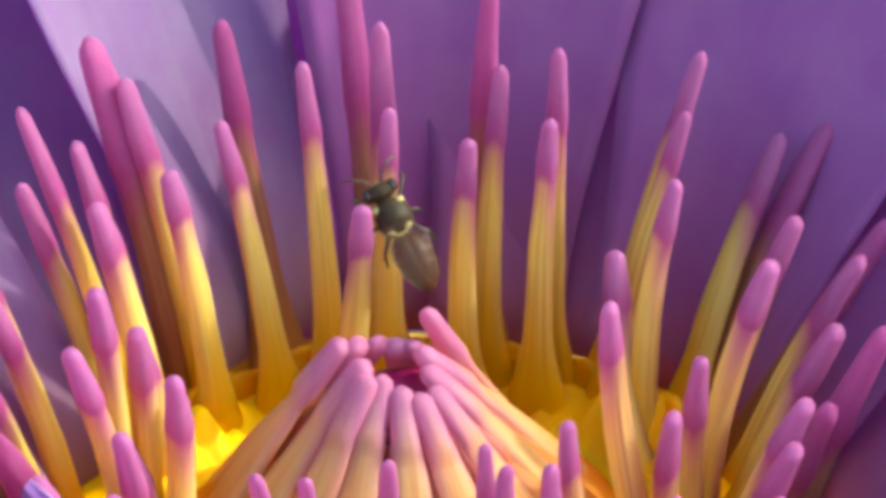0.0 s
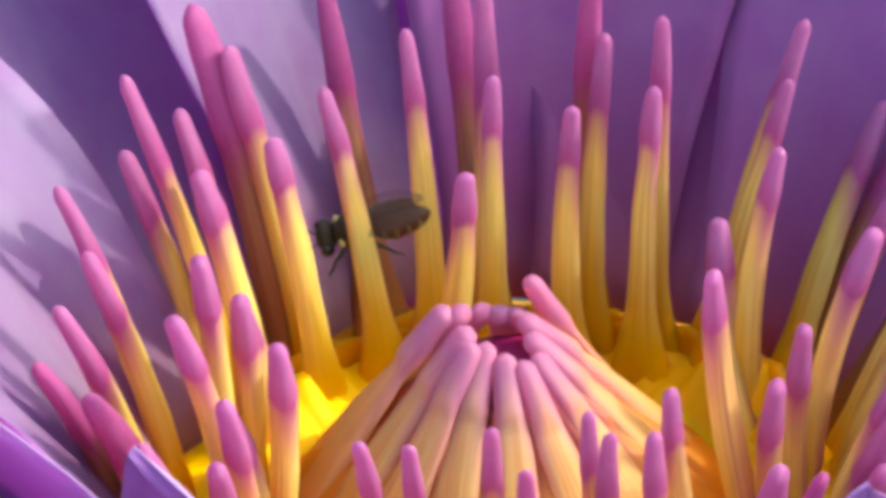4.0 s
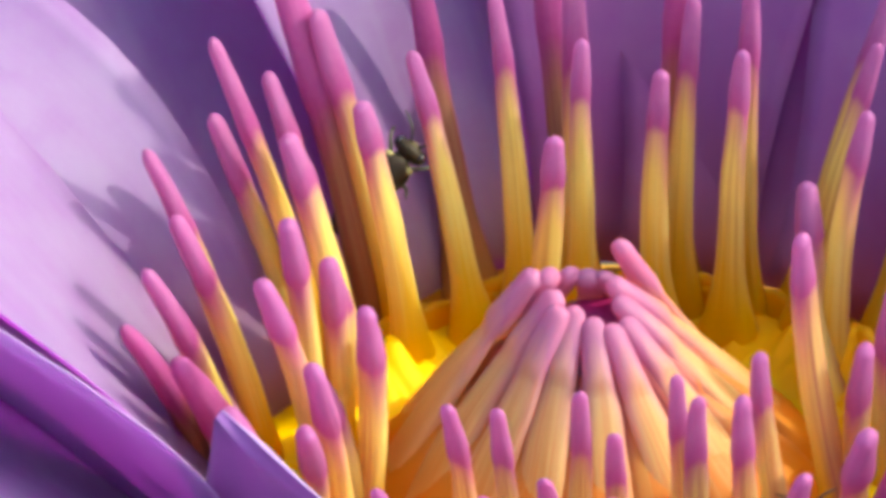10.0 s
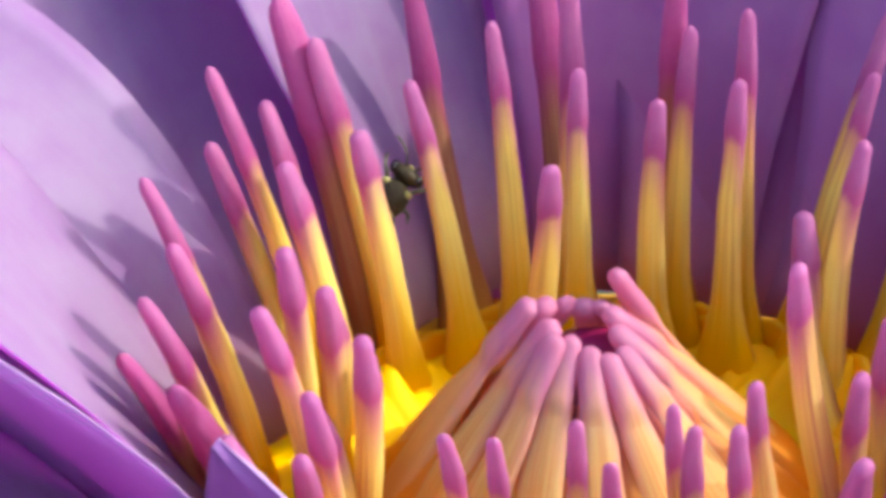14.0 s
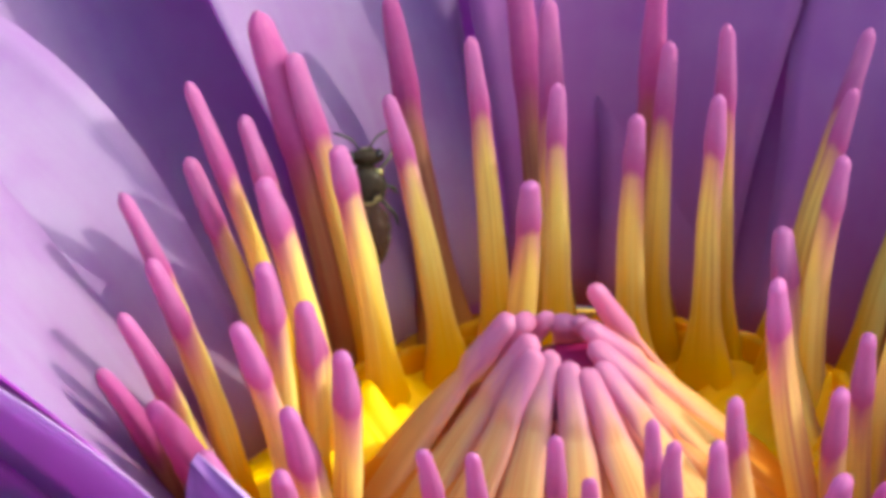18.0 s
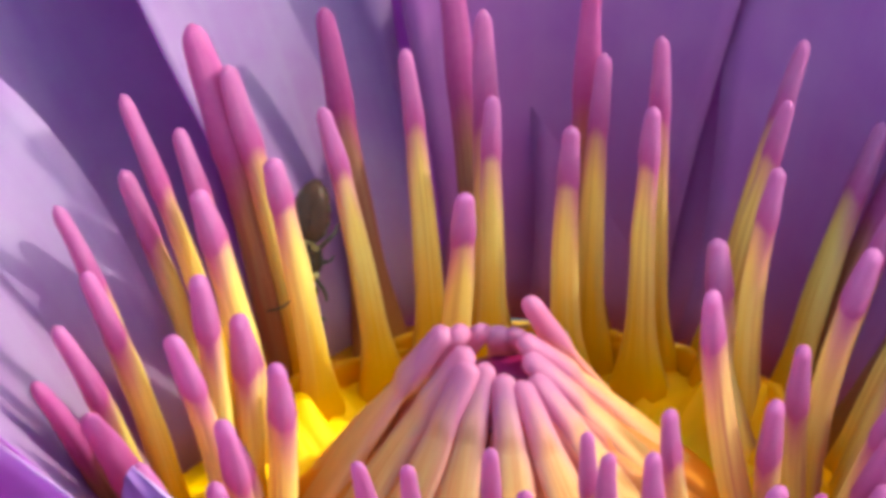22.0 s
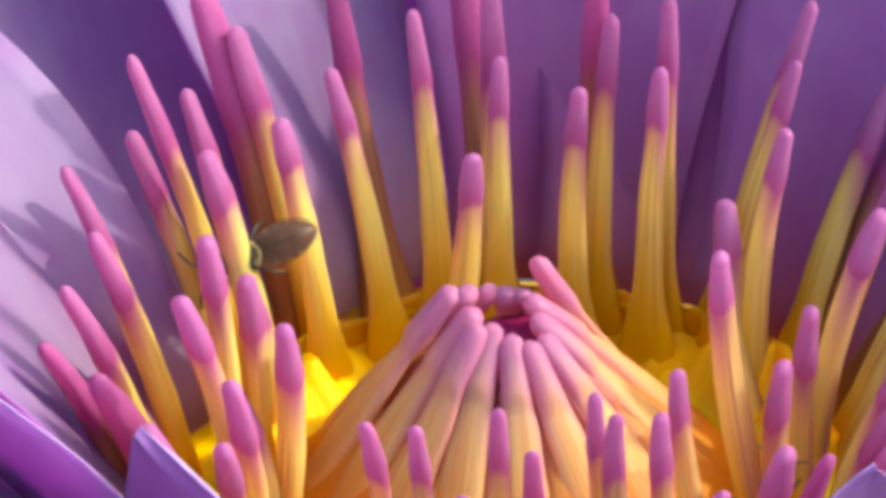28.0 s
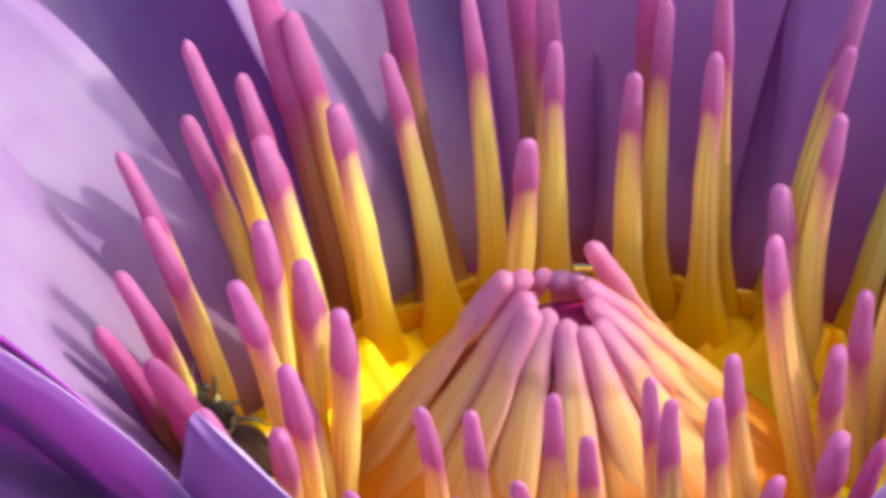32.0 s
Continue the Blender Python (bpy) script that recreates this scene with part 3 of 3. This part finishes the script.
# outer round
# the first two are added to hold sunlight off the right petals
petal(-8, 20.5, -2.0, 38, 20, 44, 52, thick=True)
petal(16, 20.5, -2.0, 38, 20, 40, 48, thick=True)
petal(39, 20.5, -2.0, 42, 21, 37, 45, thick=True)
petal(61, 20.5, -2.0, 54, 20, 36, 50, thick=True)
petal(82, 20.5, -2.0, 52, 20, 32, 46)
petal(103, 20.5, -2.0, 52, 20, 32, 46)
petal(125, 21.5, -2.0, 52, 20, 36, 48)
petal(150, 21.0, -2.0, 52, 20, 42, 54)
petal(174, 20.5, -2.0, 52, 20, 48, 60)
petal(200, 20.5, -3.0, 52, 20, 60, 76)
# front, mostly below the view
petal(205, 17.6, -1.0, 36, 14.5, 37, 44, cup=0.05, turn=24, skin=PETAL_SIDE, label="violet front petal seen from outside")
petal(236, 17.5, -0.5, 17.8, 10.5, 28, 28, cup=-0.02, sway=-2.4, point=1.0, skin=PETAL_FRONT, label="small violet front petal seen from outside")
petal(256, 18.5, -1.5, 44, 18, 62, 80)
petal(282, 17.8, -0.8, 44, 18, 64, 82)
petal(307, 17.5, -0.5, 15.6, 16, 30, 28, cup=-0.02, sway=0.6, point=1.0, skin=PETAL_FRONT, label="small violet front petal seen from outside")
petal(342, 18.5, -1.5, 48, 20, 48, 62)


# ---- bees ----
CHITIN = plain_material("chitin_black", (0.012, 0.008, 0.006), (0.060, 0.036, 0.016), 3000, 0.5, 0.0001, 0.9, spec=0.16)
CHITIN_BROWN = plain_material("chitin_brown", (0.105, 0.034, 0.012), (0.030, 0.012, 0.007), 2600, 0.42, 0.00007, 0.6, spec=0.2)
CREAM = plain_material("cream_mark", (0.54, 0.42, 0.14), (0.36, 0.28, 0.10), 2500, 0.5)
EYE_MAT = plain_material("eye_dark", (0.03, 0.012, 0.010), (0.012, 0.008, 0.008), 6000, 0.2, 0.00003, 0.5)
BAND = plain_material("pale_band", (0.20, 0.13, 0.05), (0.07, 0.04, 0.02), 2200, 0.5)
LEG = plain_material("leg_dark", (0.035, 0.022, 0.014), (0.09, 0.06, 0.03), 2500, 0.45)


def wing_material():
    k = Mat("wing_amber")
    along, around = k.attr("along"), k.attr("around")
    veins = k.noise(k.vec(k.math("MULTIPLY", around, 9.0), k.math("MULTIPLY", along, 4.0), 0.0), 1.0, 1.0)
    col = k.mix(veins, (0.13, 0.055, 0.03), (0.07, 0.03, 0.015))
    k.finish(col, 0.3, spec=0.4)
    tr, mx = k.n.new("ShaderNodeBsdfTransparent"), k.n.new("ShaderNodeMixShader")
    mx.inputs[0].default_value = 0.8
    k.l.new(k.bsdf.outputs[0], mx.inputs[1])
    k.l.new(tr.outputs[0], mx.inputs[2])
    k.l.new(mx.outputs[0], k.out.inputs[0])
    return k.m


WING = wing_material()


BEE = 0.93 * MM


def egg(centre, radii, rings=10, sides=16, taper=0.0, ridge=0):
    """A rounded body along y; taper narrows its rear end, ridge cuts segment grooves."""
    out = []
    for i in range(rings + 1):
        u = -math.cos(math.pi * i / rings)
        q = math.sqrt(max(0.0004, 1 - u * u))
        q *= 1 + taper * u
        if ridge:
            q *= 1 - 0.07 * max(0.0, math.cos(u * ridge * math.pi)) ** 8
        out.append([((centre[0] + radii[0] * q * math.cos(2 * math.pi * j / sides)) * BEE, (centre[1] + radii[1] * u) * BEE,
                     (centre[2] + radii[2] * q * math.sin(2 * math.pi * j / sides)) * BEE) for j in range(sides)])
    return tube(out)


def rod(points, radii, sides=7):
    """A bent tube through points, in mm."""
    pts = [Vector(p) for p in points]
    rings = []
    for i, p in enumerate(pts):
        d = (pts[min(i + 1, len(pts) - 1)] - pts[max(i - 1, 0)]).normalized()
        u = d.cross(Vector((0.3, 0.2, 1)) if abs(d.z) < 0.9 else Vector((1, 0, 0))).normalized()
        v = d.cross(u)
        rings.append([(p + (u * math.cos(2 * math.pi * j / sides) + v * math.sin(2 * math.pi * j / sides)) * radii[i]) * BEE for j in range(sides)])
    return tube(rings)


def band(y, h, lift, arc):
    """A pale stripe bent over one flank of the abdomen."""
    rings = []
    for i in range(19):
        a = radians(arc[0] + (arc[1] - arc[0]) * i / 18)
        ring = []
        for dy, dr in ((-h, -0.01), (0, lift), (h, -0.01), (0, -lift)):
            yy = y + dy * (0.6 + 0.5 * abs(math.cos(2 * a))) - 0.10 * math.sin(a)
            u = max(-0.98, min(0.98, (yy + 2.38) / 1.58))
            q = math.sqrt(1 - u * u) * (1 + 0.22 * u)
            ring.append(((0.94 * q + dr) * math.cos(a) * BEE, yy * BEE, ((0.88 * q + dr) * math.sin(a) - 0.12) * BEE))
        rings.append(ring)
    return tube(rings)


def blade(side):
    rings, vals = [], []
    for i in range(15):
        k = i / 14
        w = 0.08 + 0.50 * math.sin(math.pi * min(1, k * 0.93 + 0.05)) ** 0.7
        cx = side * (0.45 + 0.22 * k - 0.34 * k * k)
        cy = -0.2 - 3.5 * k
        cz = 0.82 + 0.20 * math.sin(k * 2.6) - 0.10 * k
        ring, ar = [], []
        for j in range(8):
            a = 2 * math.pi * j / 8
            ring.append(((cx + w * math.cos(a)) * BEE, cy * BEE, (cz + 0.02 * math.sin(a) + side * 0.12 * w * math.cos(a)) * BEE))
            ar.append(0.5 + 0.5 * math.cos(a))
        rings.append(ring)
        vals.append((k, ar, [0.0] * 8))
    return tube(rings, values=vals)


def bee(label):
    b = tagged(new("bee"), label, "bee")
    th = part("thorax", egg((0, 0, 0), (0.93, 1.04, 0.88), 12, 18), CHITIN, b)
    for x, y in ((-0.42, -0.62), (0.42, -0.62), (-0.62, 0.62), (0.62, 0.62)):
        part("marking", egg((x, y, 0.52 if y < 0 else 0.36), (0.24, 0.17, 0.16), 6, 10), CREAM, th, "yellow spot")
    part("scutellum", rod([(0.5 * math.sin(radians(q)), -0.55 - 0.34 * math.cos(radians(q)), 0.66) for q in range(-80, 81, 20)], [0.05 + 0.03 * math.cos(radians(q)) for q in range(-80, 81, 20)]), CREAM, th, "yellow stripe")
    hd = part("head", egg((0, 1.36, -0.12), (0.86, 0.46, 0.70), 10, 18), CHITIN, b)
    for s in (-1, 1):
        part("eye", egg((s * 0.66, 1.42, -0.04), (0.26, 0.34, 0.50), 8, 12), EYE_MAT, hd)
        part("antenna", rod([(s * 0.22, 1.72, 0.12), (s * 0.42, 2.05, 0.34), (s * 0.62, 2.30, 0.42), (s * 1.02, 2.52, 0.30), (s * 1.42, 2.66, 0.10)],
                            (0.05, 0.05, 0.06, 0.065, 0.05)), LEG, hd)
    part("face", egg((0, 1.74, -0.25), (0.30, 0.12, 0.26), 6, 10), CREAM, hd, "cream face patch")
    ab = part("abdomen", egg((0, -2.38, -0.12), (0.94, 1.58, 0.88), 26, 20, 0.22, 4), CHITIN_BROWN, b)
    for y in (-1.40, -1.98, -2.58, -3.16):
        for arc in ((-20, 38), (142, 200)):
            part("band", band(y, 0.12, 0.035, arc), BAND, ab, "pale band")
    for s in (-1, 1):
        part("wing", blade(s), WING, b, "amber see-through wing")
        for y0, y1, y2 in ((0.55, 1.25, 1.75), (0.0, -0.1, -0.35), (-0.5, -1.3, -1.9)):
            part("leg", rod([(s * 0.42, y0, -0.55), (s * 0.78, (y0 + y1) / 2, -0.8), (s * 1.12, y1, -0.62), (s * 1.28, (y1 + y2) / 2, -1.15), (s * 1.30, y2, -1.55), (s * 1.42, y2 - 0.1, -1.7)],
                            (0.10, 0.12, 0.09, 0.09, 0.05, 0.035)), LEG, b)
    return b


def bee_pose(x, y, z, heading, pitch=0, roll=0):
    """Heading: degrees in the upright plane before the camera, from right round by up; pitch: the head tips towards the viewer; roll about the body."""
    h = radians(heading)
    flat = RIGHT * math.cos(h) + UP * math.sin(h)
    fwd = (flat * math.cos(radians(pitch)) - AHEAD * math.sin(radians(pitch))).normalized()
    back = (-AHEAD * math.cos(radians(pitch)) - flat * math.sin(radians(pitch))).normalized()
    across = fwd.cross(back)
    m = Matrix((across, fwd, back)).transposed().to_4x4()
    return Matrix.Translation(Vector((x, y, z)) * MM) @ m @ pose(0, 0, 0, 0, roll, 0)


bee_one = bee("small dark bee with cream marks crawling among the stamens")
bee_two = bee("small dark bee low between the front stamens")


def motions():
    walk(bee_one, [
        (0, bee_pose(-0.71, 10.00, 10.44, 118, 0, 0)),
        (0.5, bee_pose(-2.77, 10.00, 9.64, 158, 0, 0)),
        (1, bee_pose(-3.79, 10.00, 10.26, 139, 0, 0)),
        (1.5, bee_pose(-3.71, 10.00, 10.76, 135, 0, 0)),
        (2, bee_pose(-4.92, 10.00, 11.09, 115, 0, 0)),
        (2.5, bee_pose(-5.35, 10.40, 9.93, 168, 0, 35)),
        (3, bee_pose(-5.09, 10.80, 8.09, 188, 0, 50)),
        (3.5, bee_pose(-6.44, 11.40, 7.20, 182, 0, 30)),
        (4.5, bee_pose(-7.37, 12.60, 6.66, 215, 0, 10)),
        (5.5, bee_pose(-8.59, 12.80, 7.20, 228, 40, 0)),
        (6, bee_pose(-8.60, 12.80, 6.86, 222, 58, 0)),
        (6.5, bee_pose(-8.94, 12.60, 7.77, 192, 25, 0)),
        (7, bee_pose(-10.27, 12.60, 8.88, 133, 0, 0)),
        (7.5, bee_pose(-11.12, 12.60, 8.06, 160, 0, 0)),
        (8, bee_pose(-10.22, 12.60, 5.09, 238, 0, 0)),
        (8.5, bee_pose(-11.09, 12.60, 6.07, 210, 0, 0)),
        (9, bee_pose(-11.42, 10.30, 6.46, 278, 0, 0)),
        (9.3, bee_pose(-10.37, 13.60, 4.34, 330, 0, 0)),
        (9.5, bee_pose(-9.71, 13.60, 4.30, 375, 0, 0)),
        (10, bee_pose(-9.44, 13.60, 6.98, 408, 0, 0)),
        (10.5, bee_pose(-9.94, 13.60, 6.85, 400, 0, 0)),
        (11, bee_pose(-9.61, 13.60, 7.87, 404, 0, 0)),
        (11.5, bee_pose(-9.35, 13.60, 7.33, 402, 0, 0)),
        (12, bee_pose(-9.52, 13.60, 7.98, 402, 0, 0)),
        (12.5, bee_pose(-9.58, 13.60, 7.81, 405, 0, 0)),
        (13, bee_pose(-9.35, 13.60, 7.30, 400, 0, 0)),
        (13.5, bee_pose(-9.43, 13.60, 6.94, 405, 0, 0)),
        (14.5, bee_pose(-9.14, 13.40, 7.48, 425, 0, 0)),
        (15.5, bee_pose(-9.04, 13.00, 8.08, 445, 0, 0)),
        (16, bee_pose(-9.19, 13.00, 8.73, 455, 0, 10)),
        (16.5, bee_pose(-9.00, 13.00, 8.09, 450, 0, 0)),
        (17, bee_pose(-9.09, 13.00, 8.28, 445, 0, 0)),
        (17.5, bee_pose(-9.02, 13.00, 7.89, 445, 0, 0)),
        (18, bee_pose(-9.37, 13.00, 8.91, 455, 0, 0)),
        (18.5, bee_pose(-9.08, 13.00, 8.23, 455, 0, 0)),
        (19, bee_pose(-9.41, 13.00, 10.11, 460, 0, 0)),
        (19.5, bee_pose(-9.36, 13.00, 10.03, 455, 0, 0)),
        (20, bee_pose(-9.28, 13.00, 9.23, 420, 0, 0)),
        (20.25, bee_pose(-9.03, 12.60, 8.59, 345, 0, 0)),
        (20.5, bee_pose(-8.85, 12.20, 7.98, 265, 0, 0)),
        (21, bee_pose(-8.92, 11.80, 7.36, 268, 35, 0)),
        (21.5, bee_pose(-8.83, 11.00, 8.60, 262, 0, 0)),
        (21.8, bee_pose(-9.69, 11.60, 6.51, 262, 0, 0)),
        (22, bee_pose(-9.26, 11.40, 6.65, 262, 0, 0)),
        (22.5, bee_pose(-9.36, 7.00, 10.56, 262, 30, 0)),
        (23, bee_pose(-8.47, 6.20, 10.66, 263, 42, 0)),
        (23.5, bee_pose(-9.04, 5.40, 8.12, 262, 8, 0)),
        (24, bee_pose(-9.12, 5.20, 6.81, 236, 0, 0)),
        (24.5, bee_pose(-10.04, 5.60, 6.56, 180, 0, 0)),
        (25.5, bee_pose(-10.83, 5.60, 7.79, 135, 0, 0)),
        (26.5, bee_pose(-11.37, 5.80, 8.84, 98, 0, 0)),
        (27, bee_pose(-11.31, 6.60, 8.66, 102, 0, -40)),
        (27.5, bee_pose(-11.27, 5.80, 7.96, 120, 0, 0)),
        (28, bee_pose(-12.35, 6.30, 7.76, 203, 6, 0)),
        (28.4, bee_pose(-11.80, 3.50, 7.66, 212, -45, 0)),
        (28.8, bee_pose(-12.26, 4.60, 4.51, 232, -35, 0)),
        (29, bee_pose(-12.30, 4.40, 1.90, 262, 62, 0)),
        (29.25, bee_pose(-15.95, -1.50, 3.63, 160, 0, 0)),
        (29.5, bee_pose(-16.91, 2.40, 5.56, 128, 0, 0)),
        (29.8, bee_pose(-17.14, 2.20, 4.44, 122, 0, 0)),
        (30.2, bee_pose(-17.32, 1.60, 4.49, 110, 0, 0)),
        (30.5, bee_pose(-16.84, 0.60, 5.74, 80, 0, 0)),
        (30.75, bee_pose(-17.23, -0.40, 7.55, 85, -45, 0)),
        (31, bee_pose(-16.47, -1.00, 7.74, 90, -84, 0)),
        (31.3, bee_pose(-15.27, -2.60, 5.92, 130, -10, 0)),
        (31.6, bee_pose(-15.68, -2.00, 4.00, 135, 0, 0)),
        (32, bee_pose(-15.70, -1.60, 3.56, 138, 0, 0)),
    ])
    walk(bee_two, [
        (0, bee_pose(9.5, -10.2, 2.4, 120)),
        (10, bee_pose(9.2, -10.4, 2.4, 95)),
        (21.5, bee_pose(8.0, -9.6, 2.4, 80)),
        (22.5, bee_pose(5.43, -5.50, 3.67, 95, 0, 0)),
        (23, bee_pose(7.01, -4.80, 3.53, 45, 0, 0)),
        (23.5, bee_pose(5.84, -5.50, 3.58, 100, 0, 0)),
        (24.2, bee_pose(6.59, -5.50, 2.12, 60, 0, 0)),
        (25.5, bee_pose(8.43, -5.50, 1.72, 20, 0, 0)),
        (26.5, bee_pose(9.76, -5.00, 2.43, 40, 0, 0)),
        (27.2, bee_pose(10.55, -5.00, 2.45, 55, 0, 0)),
        (28, bee_pose(10.69, -5.00, 2.17, 70, 0, 0)),
        (29, bee_pose(10.76, -4.80, 1.75, 75, 0, 0)),
        (30, bee_pose(10.84, -4.60, 1.28, 80, 0, 0)),
        (31, bee_pose(10.89, -4.40, 1.28, 60, 0, 0)),
        (31.5, bee_pose(12.56, -9.50, 3.94, 15, 0, 0)),
        (32, bee_pose(15.61, -14.00, 6.63, 20, 0, 0)),
    ])


motions()
